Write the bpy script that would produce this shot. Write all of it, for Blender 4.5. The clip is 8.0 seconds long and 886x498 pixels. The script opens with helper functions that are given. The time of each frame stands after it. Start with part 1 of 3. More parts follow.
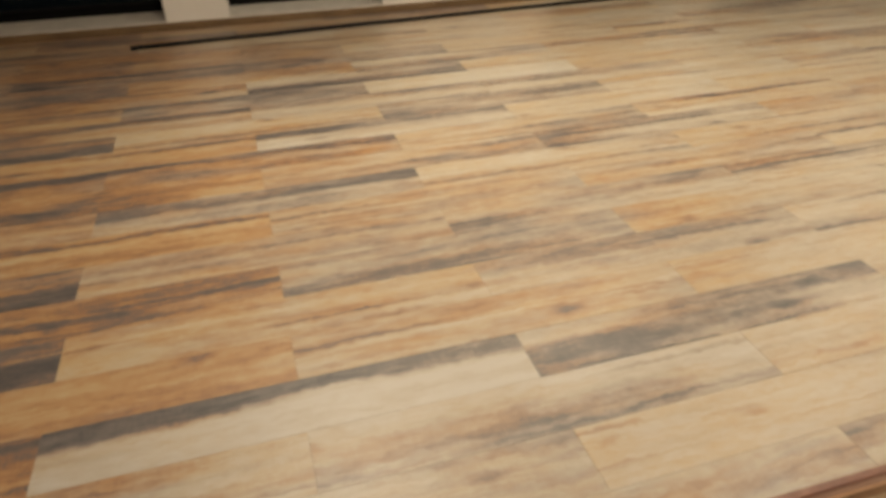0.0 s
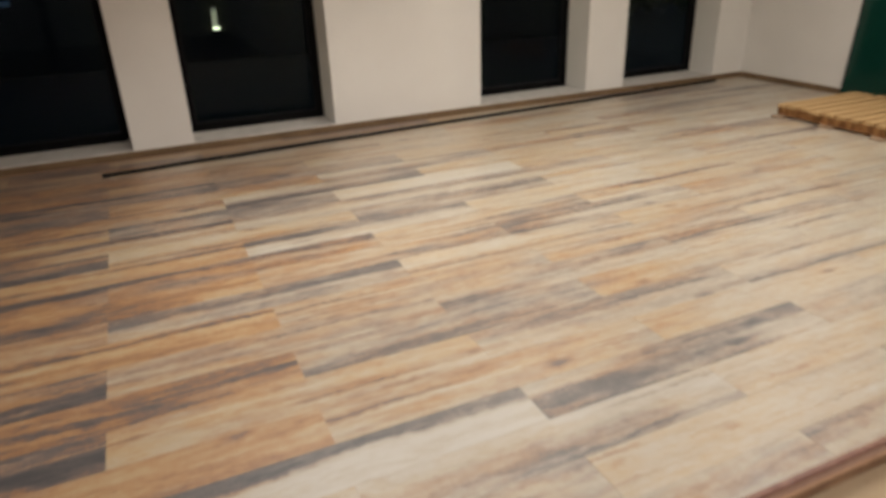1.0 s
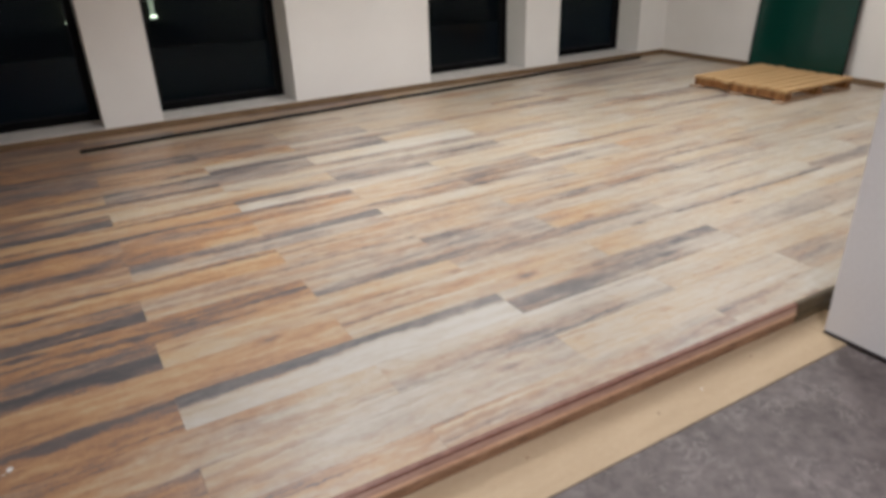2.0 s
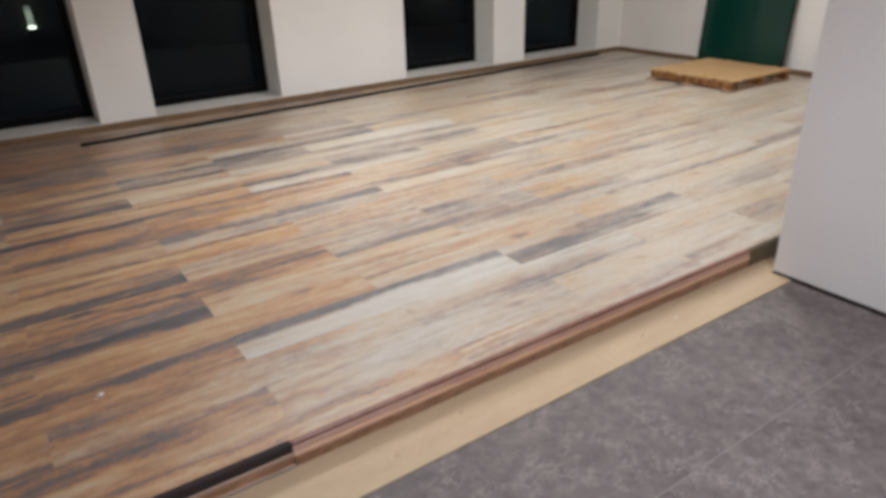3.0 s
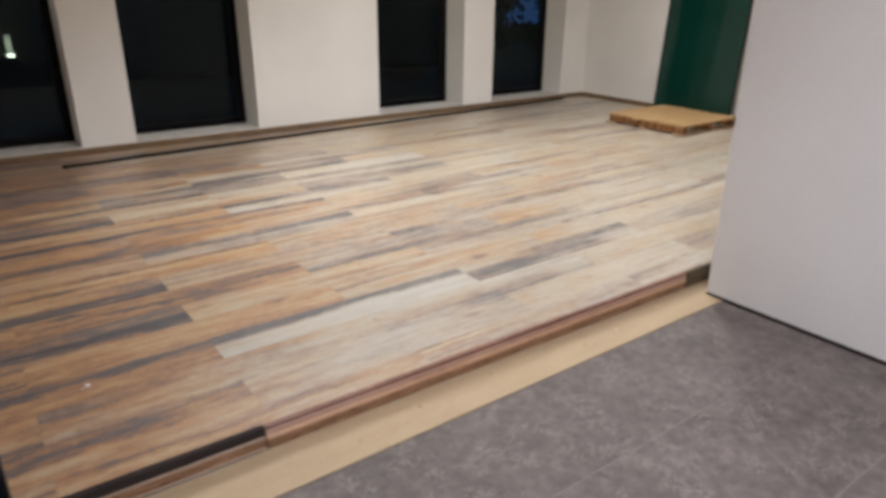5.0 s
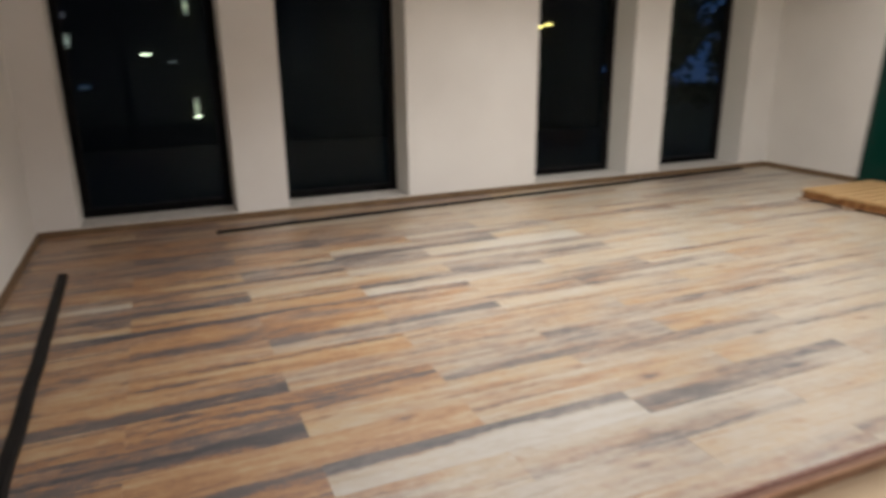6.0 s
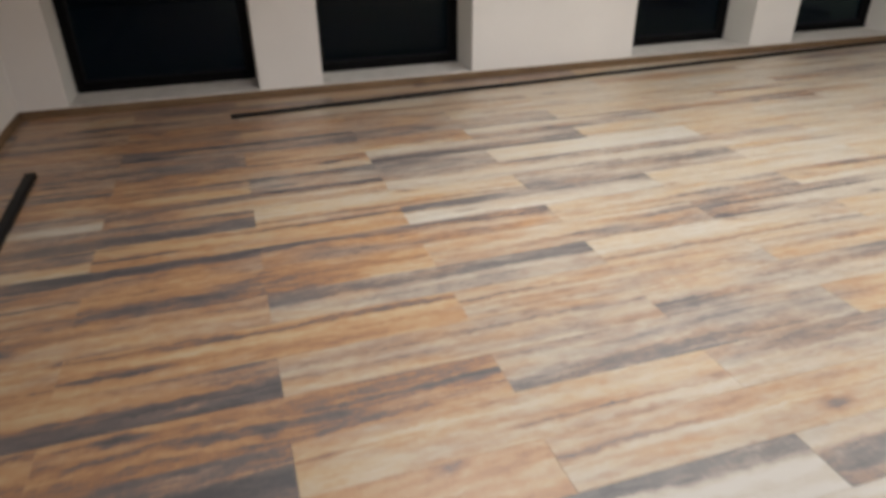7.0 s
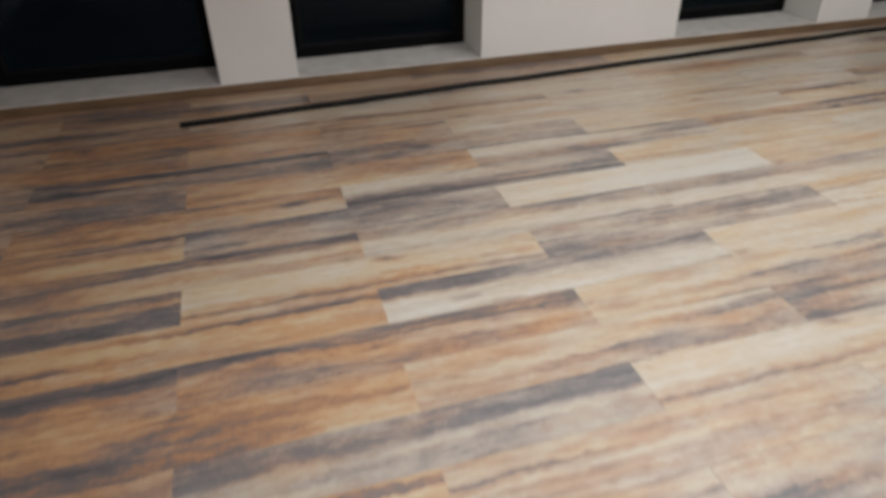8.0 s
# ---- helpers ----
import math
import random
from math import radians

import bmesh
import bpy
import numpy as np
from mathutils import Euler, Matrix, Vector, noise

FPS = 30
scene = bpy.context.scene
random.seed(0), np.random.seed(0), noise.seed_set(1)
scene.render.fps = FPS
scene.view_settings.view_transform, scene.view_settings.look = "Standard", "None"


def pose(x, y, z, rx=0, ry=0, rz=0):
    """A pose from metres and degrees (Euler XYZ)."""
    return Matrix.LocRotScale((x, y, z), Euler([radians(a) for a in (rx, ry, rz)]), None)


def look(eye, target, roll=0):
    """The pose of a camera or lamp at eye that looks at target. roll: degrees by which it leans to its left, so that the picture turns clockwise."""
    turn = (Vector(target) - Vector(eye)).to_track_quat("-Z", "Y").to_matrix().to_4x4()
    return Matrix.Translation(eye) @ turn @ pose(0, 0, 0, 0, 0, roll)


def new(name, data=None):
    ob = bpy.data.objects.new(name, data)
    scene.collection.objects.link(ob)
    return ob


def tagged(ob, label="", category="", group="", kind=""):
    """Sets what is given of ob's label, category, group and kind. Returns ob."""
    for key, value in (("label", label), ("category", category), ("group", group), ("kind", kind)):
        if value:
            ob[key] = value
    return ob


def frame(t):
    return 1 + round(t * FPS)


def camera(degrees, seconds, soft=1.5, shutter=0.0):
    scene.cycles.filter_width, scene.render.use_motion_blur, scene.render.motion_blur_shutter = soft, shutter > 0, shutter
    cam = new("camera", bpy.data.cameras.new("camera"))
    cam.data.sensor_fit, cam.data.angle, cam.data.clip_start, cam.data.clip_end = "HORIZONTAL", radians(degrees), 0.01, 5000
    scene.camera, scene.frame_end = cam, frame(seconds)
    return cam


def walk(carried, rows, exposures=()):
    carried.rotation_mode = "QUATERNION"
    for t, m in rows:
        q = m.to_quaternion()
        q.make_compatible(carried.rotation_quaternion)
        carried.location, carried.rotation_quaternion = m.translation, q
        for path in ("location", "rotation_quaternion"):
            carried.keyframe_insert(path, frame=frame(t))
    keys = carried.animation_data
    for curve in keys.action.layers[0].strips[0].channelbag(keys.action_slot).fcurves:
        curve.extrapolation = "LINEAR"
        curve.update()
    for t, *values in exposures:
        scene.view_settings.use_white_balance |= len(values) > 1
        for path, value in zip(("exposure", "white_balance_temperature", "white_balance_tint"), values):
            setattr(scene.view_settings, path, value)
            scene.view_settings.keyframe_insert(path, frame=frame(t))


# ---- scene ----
cam = camera(67.4, 8.0, soft=3.9, shutter=0.4)
PATH = [
    (0, (-0.011, 0.052, 1.408), (0.472, 1.648, 0.304), -0.5),
    (0.5, (-0.103, 0.021, 1.415), (0.512, 1.614, 0.374), -2.1),
    (1, (-0.341, -0.173, 1.462), (0.393, 1.497, 0.643), -2.0),
    (1.5, (-0.552, -0.469, 1.444), (0.286, 1.116, 0.556), -3.1),
    (1.7, (-0.625, -0.510, 1.452), (0.221, 1.090, 0.602), -2.4),
    (2.8, (-1.111, -0.759, 1.442), (-0.093, 0.715, 0.553), -2.0),
    (3, (-1.171, -0.819, 1.445), (-0.167, 0.692, 0.605), -1.8),
    (3.5, (-1.302, -1.028, 1.452), (-0.365, 0.529, 0.618), -1.3),
    (4, (-1.37, -1.143, 1.453), (-0.307, 0.374, 0.7), 0.1),
    (4.2, (-1.379, -1.146, 1.45), (-0.248, 0.327, 0.709), 0.6),
    (5.3, (-1.262, -1.011, 1.46), (-0.199, 0.527, 0.749), 0.3),
    (5.5, (-1.222, -0.943, 1.48), (-0.216, 0.66, 0.833), 0.3),
    (5.7, (-1.167, -0.815, 1.514), (-0.207, 0.853, 0.971), -0.7),
    (6, (-1.047, -0.587, 1.499), (-0.297, 1.175, 0.921), -0.6),
    (6.5, (-0.822, -0.109, 1.442), (-0.336, 1.679, 0.689), 1.0),
    (7, (-0.654, 0.463, 1.389), (-0.129, 2.14, 0.433), -0.7),
    (7.5, (-0.475, 0.918, 1.389), (0.053, 2.532, 0.333), -1.8),
    (8, (-0.302, 1.37, 1.478), (0.164, 2.966, 0.366), -0.6),
]
walk(cam, [(t, look(eye, target, roll)) for t, eye, target, roll in PATH],
     exposures=[(0.0, -0.18, 8800, 10), (0.5, -0.15, 8200, 10), (1.0, -0.03, 6900, 10), (1.5, 0.05, 6250, 10), (3.0, 0.17, 6000, 10), (4.2, 0.29, 5950, 10),
                (5.5, 0.12, 6350, 10), (6.5, 0.07, 6400, 10), (7.2, -0.02, 6200, 10), (8.0, -0.15, 6000, 10)])

# ---------------------------------------------------------------- world and lights
world = bpy.data.worlds.new("dusk")
scene.world = world
world.use_nodes = True
wn = world.node_tree.nodes
wn["Background"].inputs["Color"].default_value = (0.12, 0.26, 0.95, 1)
wn["Background"].inputs["Strength"].default_value = 0.15


def area_lamp(name, place, target, size, watts, colour, spread):
    data = bpy.data.lights.new(name, "AREA")
    data.shape, data.size, data.energy, data.color = "SQUARE", size, watts, colour
    data.spread = spread
    ob = new(name, data)
    ob.matrix_world = look(place, target)
    return ob


WARM, COOL = (1.0, 0.972, 0.925), (0.97, 0.94, 1.0)
ROOM_LAMPS = [(0.3, 2.8, 24, 118), (2.1, 3.5, 20, 132), (2.7, 1.8, 16, 134), (4.3, 3.0, 19, 146)]
HALL_LAMPS = [(-0.1, -1.1, 52, 152)]
CEIL = 2.80
for lx, ly, watts, spread in ROOM_LAMPS:
    area_lamp("room_lamp", (lx, ly, CEIL - 0.07), (lx, ly, 0), 0.58, watts, WARM, radians(spread))
for lx, ly, watts, spread in HALL_LAMPS:
    area_lamp("hall_lamp", (lx, ly, CEIL - 0.07), (lx, ly, 0), 0.58, watts, COOL, radians(spread))


# ---------------------------------------------------------------- material helpers
def nodes_of(name):
    m = bpy.data.materials.new(name)
    m.use_nodes = True
    return m, m.node_tree, m.node_tree.nodes["Principled BSDF"]


class Graph:
    """Small helper that adds nodes and wires them."""

    def __init__(self, tree):
        self.tree = tree

    def add(self, kind, links=(), **settings):
        n = self.tree.nodes.new(kind)
        for key, value in settings.items():
            setattr(n, key, value)
        for socket, source in links:
            if hasattr(source, "is_linked"):
                self.tree.links.new(source, n.inputs[socket])
            else:
                n.inputs[socket].default_value = source
        return n

    def math(self, op, a, b=0.5, c=0.0):
        return self.add("ShaderNodeMath", [(0, a), (1, b), (2, c)], operation=op).outputs[0]

    def mix(self, fac, a, b):
        n = self.add("ShaderNodeMix", data_type="RGBA")
        for socket, v in ((0, fac), (6, a), (7, b)):
            if hasattr(v, "is_linked"):
                self.tree.links.new(v, n.inputs[socket])
            else:
                n.inputs[socket].default_value = v
        return n.outputs[2]

    def ramp(self, fac, stops):
        n = self.add("ShaderNodeValToRGB", [(0, fac)])
        r = n.color_ramp
        while len(r.elements) < len(stops):
            r.elements.new(0.5)
        for e, (p, c) in zip(r.elements, stops):
            e.position, e.color = p, (*c, 1) if len(c) == 3 else c
        return n.outputs[0]

    def noise(self, vec, scale, detail=3.0, rough=0.55, w=None):
        n = self.add("ShaderNodeTexNoise", [("Vector", vec), ("Scale", scale), ("Detail", detail), ("Roughness", rough)])
        if w is not None:
            n.noise_dimensions = "4D"
            self.tree.links.new(w, n.inputs["W"])
        return n.outputs[0]

    def coords(self, kind="Object", scale=(1, 1, 1)):
        t = self.add("ShaderNodeTexCoord")
        m = self.add("ShaderNodeMapping", [("Vector", t.outputs[kind]), ("Scale", scale)])
        return m.outputs[0]

    def bump(self, height, strength, distance, bsdf):
        b = self.add("ShaderNodeBump", [("Height", height), ("Strength", strength), ("Distance", distance)])
        self.tree.links.new(b.outputs[0], bsdf.inputs["Normal"])


def surface(name, a, b, rough=0.6, scale=3.0, fine=60.0, stretch=(1, 1, 1), metal=0.0, bump=0.15, c=None, spec=0.5):
    """Two colours mixed by broad and fine noise, with fine relief."""
    m, tree, p = nodes_of(name)
    g = Graph(tree)
    v = g.coords("Object", stretch)
    n1, n2 = g.noise(v, scale), g.noise(v, fine, 2.0)
    f = g.math("MULTIPLY_ADD", n2, 0.45, g.math("MULTIPLY", n1, 0.75))
    stops = [(0.35, a), (0.85, b)] if c is None else [(0.3, a), (0.58, b), (0.85, c)]
    tree.links.new(g.ramp(f, stops), p.inputs["Base Color"])
    tree.links.new(g.math("MULTIPLY_ADD", n1, 0.25, rough - 0.12), p.inputs["Roughness"])
    p.inputs["Metallic"].default_value = metal
    p.inputs["Specular IOR Level"].default_value = spec
    g.bump(g.math("MULTIPLY_ADD", n2, 0.6, n1), bump, 0.003, p)
    return m


def plank_material():
    """Printed laminate: each board carries two strips, each with its own depth of tone at both ends and in the middle."""
    m, tree, p = nodes_of("laminate")
    g = Graph(tree)
    info = g.add("ShaderNodeObjectInfo")
    t = g.add("ShaderNodeTexCoord")
    sep = g.add("ShaderNodeSeparateXYZ", [(0, t.outputs["Object"])])
    x, y = sep.outputs[0], sep.outputs[1]
    rnd = g.math("MULTIPLY", info.outputs["Random"], 37.0)

    def field(sx, sy, detail, offset, yy=y, rough=0.5):
        vec = g.add("ShaderNodeCombineXYZ", [(0, g.math("MULTIPLY", x, sx)), (1, g.math("MULTIPLY", yy, sy)), (2, offset)]).outputs[0]
        return g.noise(vec, 1.0, detail, rough, rnd)

    def centred(f, gain):
        return g.math("MULTIPLY_ADD", f, gain, -0.5 * gain)

    def smooth(f, low, high, to=1.0):
        return g.add("ShaderNodeMapRange", [(0, f), (1, low), (2, high), (3, 0.0), (4, to)], interpolation_type="SMOOTHSTEP").outputs[0]

    def blend(f, a, b):
        return g.add("ShaderNodeMix", [(0, f), (2, a), (3, b)]).outputs[0]

    # the grain wanders a little, and its borders are ragged
    y2 = g.math("ADD", y, g.math("ADD", centred(field(2.2, 6.0, 1, 21.0), 0.055), centred(field(20.0, 44.0, 3, 27.0, rough=0.65), 0.042)))
    north = g.add("ShaderNodeSeparateColor", [(0, info.outputs["Color"])]).outputs
    strip = g.add("ShaderNodeAttribute", attribute_type="OBJECT", attribute_name="south_strip")
    south = g.add("ShaderNodeSeparateXYZ", [(0, strip.outputs["Vector"])]).outputs
    # each board greyer to its east end, following the sheen painted into the tones
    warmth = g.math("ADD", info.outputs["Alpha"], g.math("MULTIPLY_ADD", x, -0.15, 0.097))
    wob = centred(field(2.0, 9.0, 2, 61.0), 0.5)
    along = g.math("ADD", g.math("DIVIDE", x, 1.288), g.math("MULTIPLY", wob, 0.8))
    split = g.add("ShaderNodeAttribute", attribute_type="OBJECT", attribute_name="split")
    across = smooth(g.math("SUBTRACT", g.math("MULTIPLY_ADD", wob, 0.55, g.math("DIVIDE", y2, 0.193)), split.outputs["Fac"]), -0.11, 0.11)
    first, second = smooth(along, 0.14, 0.42), smooth(along, 0.58, 0.86)

    def run(tones):
        return blend(second, blend(first, tones[0], tones[1]), tones[2])

    base = g.math("MULTIPLY", blend(across, run(south), run(north)), 0.87)
    broad, cloud = field(0.8, 15.0, 2, 0.0, y2), field(4.2, 19.0, 4, 9.0, y2, 0.62)
    speck, fine = field(17.0, 44.0, 4, 33.0, y2, 0.65), field(8.0, 95.0, 3, 3.0, y2)
    hair, saw = field(18.0, 320.0, 2, 5.0), field(150.0, 30.0, 2, 44.0)
    thread = field(0.55, 31.0, 2, 57.0, y2)
    wild = g.math("ADD", g.math("ADD", centred(broad, 0.70), centred(thread, 0.75)), centred(cloud, 0.95))
    wild = g.math("ADD", wild, g.math("ADD", centred(speck, 0.62), centred(fine, 0.34)))
    v = g.math("ADD", base, g.math("MULTIPLY", wild, g.math("MULTIPLY_ADD", base, 0.42, 0.62)))
    # worn charcoal streaks, and a few knots
    v = g.math("ADD", v, smooth(field(0.6, 21.0, 2, 84.0, y2), 0.57, 0.69, 0.32))
    knot = g.add("ShaderNodeTexVoronoi", [("Vector", g.add("ShaderNodeCombineXYZ", [(0, g.math("MULTIPLY", x, 2.1)), (1, g.math("MULTIPLY", y2, 5.5)), (2, rnd)]).outputs[0]), ("Scale", 1.0)])
    v = g.math("ADD", v, g.add("ShaderNodeMapRange", [(0, knot.outputs["Distance"]), (1, 0.16), (2, 0.03), (3, 0.0), (4, 0.34)]).outputs[0])
    v = g.math("ADD", v, g.math("ADD", centred(hair, 0.06), g.math("MULTIPLY", centred(saw, 0.34), base)))
    cool = g.ramp(v, [(0.0, (0.475, 0.448, 0.398)), (0.22, (0.41, 0.362, 0.290)), (0.44, (0.305, 0.252, 0.208)), (0.64, (0.155, 0.138, 0.131)), (0.95, (0.058, 0.057, 0.061))])
    warm = g.ramp(v, [(0.0, (0.465, 0.402, 0.30)), (0.22, (0.44, 0.318, 0.180)), (0.42, (0.39, 0.220, 0.104)), (0.56, (0.285, 0.145, 0.074)), (0.70, (0.130, 0.102, 0.093)), (0.95, (0.058, 0.056, 0.060))])
    tint = g.math("ADD", centred(field(2.6, 12.0, 3, 71.0, y2), 1.5), centred(speck, 0.5))
    hue = g.add("ShaderNodeMapRange", [(0, g.math("ADD", tint, warmth)), (1, 0.22), (2, 0.90)]).outputs[0]
    tree.links.new(g.mix(hue, cool, warm), p.inputs["Base Color"])
    tree.links.new(g.math("MULTIPLY_ADD", fine, 0.14, 0.40), p.inputs["Roughness"])
    p.inputs["Coat Weight"].default_value, p.inputs["Coat Roughness"].default_value = 0.85, 0.45
    g.bump(g.math("MULTIPLY_ADD", hair, 0.5, fine), 0.12, 0.0015, p)
    return m


def tile_material():
    """Grey stone print: dark clouds, soft paler patches, short pale veins and flecks."""
    m, tree, p = nodes_of("grey stone tile")
    g = Graph(tree)
    v = g.coords("Object")
    info = g.add("ShaderNodeObjectInfo")
    w = g.math("MULTIPLY", info.outputs["Random"], 19.0)
    cloud, mottle, grain = g.noise(v, 4.0, 4, 0.6, w), g.noise(v, 21.0, 4, 0.62, w), g.noise(v, 120.0, 2, 0.5, w)
    f = g.math("ADD", g.math("MULTIPLY", cloud, 0.46), g.math("MULTIPLY_ADD", mottle, 0.68, g.math("MULTIPLY_ADD", grain, 0.16, -0.14)))
    base = g.ramp(f, [(0.34, (0.066, 0.053, 0.049)), (0.50, (0.116, 0.096, 0.090)), (0.70, (0.180, 0.152, 0.141))])
    vein = g.noise(g.coords("Object", (1.0, 1.7, 1.0)), 19.0, 4, 0.65, w)
    ridge = g.math("ABSOLUTE", g.math("SUBTRACT", vein, 0.5))
    line = g.add("ShaderNodeMapRange", [(0, ridge), (1, 0.032), (2, 0.0)]).outputs[0]
    where = g.add("ShaderNodeMapRange", [(0, g.noise(v, 9.0, 2, 0.5, w)), (1, 0.48), (2, 0.58)]).outputs[0]
    tree.links.new(g.mix(g.math("MULTIPLY", g.math("MULTIPLY", line, where), 0.5), base, (0.36, 0.32, 0.295, 1)), p.inputs["Base Color"])
    tree.links.new(g.math("MULTIPLY_ADD", mottle, 0.2, 0.44), p.inputs["Roughness"])
    g.bump(g.math("MULTIPLY_ADD", grain, 0.4, mottle), 0.1, 0.002, p)
    return m


def glass_material(name, tint, gloss):
    """Thin clear sheet: lets the view through and mirrors a little."""
    m, tree, p = nodes_of(name)
    g = Graph(tree)
    clear = g.add("ShaderNodeBsdfTransparent", [(0, (*tint, 1))])
    mirror = g.add("ShaderNodeBsdfGlossy", [("Roughness", 0.01)])
    fres = g.add("ShaderNodeFresnel", [("IOR", gloss)])
    mix = g.add("ShaderNodeMixShader", [(0, fres.outputs[0]), (1, clear.outputs[0]), (2, mirror.outputs[0])])
    tree.links.new(mix.outputs[0], tree.nodes["Material Output"].inputs[0])
    return m


def glow(name, colour, strength):
    m, tree, p = nodes_of(name)
    p.inputs["Emission Color"].default_value = (*colour, 1)
    p.inputs["Emission Strength"].default_value = strength
    return m


PLASTER = surface("painted plaster", (0.735, 0.712, 0.688), (0.835, 0.818, 0.795), 0.75, 1.3, 90, bump=0.12)
SILL = surface("dusty white sill", (0.42, 0.40, 0.38), (0.66, 0.63, 0.60), 0.6, 9.0, 140, bump=0.25)
CEILING = surface("ceiling paint", (0.78, 0.76, 0.73), (0.84, 0.82, 0.79), 0.8, 1.0, 60)
LAMINATE = plank_material()
SUB = surface("dark underlay", (0.03, 0.022, 0.016), (0.06, 0.04, 0.03), 0.9)
SKIRT = surface("raw brown wood edging", (0.07, 0.040, 0.020), (0.17, 0.105, 0.055), 0.65, 4.0, 70, (1, 1, 6), c=(0.24, 0.155, 0.085))
TILE = tile_material()
GROUT = surface("pale grout", (0.19, 0.165, 0.15), (0.27, 0.24, 0.22), 0.85)
PLY = surface("pale plywood", (0.41, 0.300, 0.178), (0.51, 0.392, 0.250), 0.6, 2.5, 40, (1, 5, 1), bump=0.08)
BROWN = surface("mid brown laminate edge", (0.055, 0.026, 0.014), (0.235, 0.122, 0.064), 0.45, 6.5, 26, (1, 1, 9), c=(0.40, 0.24, 0.14))
DARKRED = surface("dark red laminate edge", (0.075, 0.026, 0.018), (0.18, 0.070, 0.046), 0.42, 2.2, 26, (1, 1, 9), c=(0.32, 0.17, 0.115))
RED = surface("orange brown laminate edge", (0.38, 0.200, 0.115), (0.62, 0.380, 0.230), 0.42, 3.0, 26, (1, 1, 9), c=(0.66, 0.45, 0.29))
SLATE = surface("charcoal laminate edge", (0.022, 0.016, 0.015), (0.045, 0.035, 0.033), 0.75, 3.0, 26, (1, 1, 14), spec=0.2)
ROSE = surface("pinkish brown laminate edge", (0.24, 0.135, 0.098), (0.47, 0.295, 0.220), 0.42, 2.4, 26, (1, 1, 9), c=(0.56, 0.39, 0.30))
TAN = surface("pale tan laminate edge", (0.26, 0.165, 0.10), (0.46, 0.32, 0.20), 0.45, 3.0, 26, (1, 1, 9))
OLIVE = surface("olive brown laminate edge", (0.03, 0.022, 0.010), (0.13, 0.09, 0.045), 0.45, 5.0, 30, (1, 1, 12))
ALU = surface("anthracite aluminium", (0.0025, 0.0025, 0.003), (0.005, 0.005, 0.0055), 0.55, 6.0, 150, bump=0.05, spec=0.08)
DOORALU = surface("dark grey aluminium", (0.003, 0.0035, 0.0045), (0.008, 0.009, 0.011), 0.45, 6.0, 150, bump=0.05, spec=0.12)
GASKET = surface("black rubber", (0.006, 0.006, 0.006), (0.014, 0.013, 0.013), 0.5, 5.0, 90, (1, 1, 1), bump=0.2, spec=0.12)
GREEN = surface("dark green lacquer", (0.003, 0.028, 0.020), (0.004, 0.042, 0.031), 0.09, 1.2, 30, bump=0.01, spec=0.35)
PINE = surface("pine boards", (0.40, 0.235, 0.095), (0.60, 0.41, 0.205), 0.6, 3.0, 45, (1, 9, 1), bump=0.2)
PINE_MID = surface("grey weathered pine", (0.28, 0.18, 0.11), (0.46, 0.34, 0.24), 0.65, 6.0, 50, bump=0.2)
# bearer wood: shade below the overhanging deck ends is painted in as dark stripes
PINE_SHADED = surface("orange brown pine with painted shade stripes", (0.030, 0.011, 0.004), (0.23, 0.095, 0.028), 0.65, 7.0, 50, (1, 2.2, 0.3), bump=0.2, c=(0.60, 0.32, 0.12))
CHIP = surface("plaster crumb", (0.7, 0.68, 0.62), (0.85, 0.83, 0.78), 0.8)
WPANE = glass_material("window glass", (0.70, 0.80, 0.68), 1.22)
DPANE = glass_material("door glass", (0.60, 0.64, 0.61), 1.40)
# outdoors: the darkness of night is put into these near-black base colours
SOIL = surface("ground darkened for night", (0.010, 0.012, 0.006), (0.03, 0.03, 0.018), 0.95, 0.5, 8)
FACADE = surface("facade plaster darkened for night", (0.012, 0.008, 0.003), (0.022, 0.015, 0.006), 0.85, 0.8, 12)
LEAF = surface("leaves darkened for night", (0.008, 0.016, 0.006), (0.02, 0.035, 0.012), 0.7)
BARK = surface("bark darkened for night", (0.02, 0.015, 0.01), (0.05, 0.04, 0.03), 0.9)
DIFFUSER = glow("lamp diffuser", (1.0, 0.9, 0.78), 6.0)
LAMPHEAD = glow("outdoor lamp head", (1.0, 0.95, 0.88), 4.0)
YELLOW = glow("sodium lamp", (1.0, 0.66, 0.26), 6.0)
DIMLIGHT = glow("dim lamp", (0.9, 0.85, 0.6), 0.03)
BLINDLIGHT = glow("lit blind", (1.0, 0.92, 1.0), 0.38)
REDLIGHT = glow("dim reddish lamp", (1.0, 0.5, 0.35), 0.035)
BLUELIGHT = glow("dim bluish lamp", (0.3, 0.45, 1.0), 0.006)
GLOW_PLATE = surface("pale glow plate", (0.45, 0.44, 0.42), (0.62, 0.61, 0.58), 0.5, 8.0, 120)


# ---------------------------------------------------------------- mesh helpers
def box(bm, x0, x1, y0, y1, z0, z1, bevel=0.0, segments=1):
    m = Matrix.LocRotScale(((x0 + x1) / 2, (y0 + y1) / 2, (z0 + z1) / 2), None, (x1 - x0, y1 - y0, z1 - z0))
    made = bmesh.ops.create_cube(bm, size=1, matrix=m)["verts"]
    if bevel:
        edges = list({e for v in made for e in v.link_edges})
        bmesh.ops.bevel(bm, geom=edges, offset=bevel, segments=segments, affect="EDGES", clamp_overlap=True)
    return made


def mesh_of(name, bm, material):
    me = bpy.data.meshes.new(name)
    bm.to_mesh(me)
    bm.free()
    me.materials.append(material)
    return me


def part(name, bm, material, parent=None, label=""):
    ob = new(name, mesh_of(name, bm, material))
    ob.parent = parent
    return tagged(ob, label)


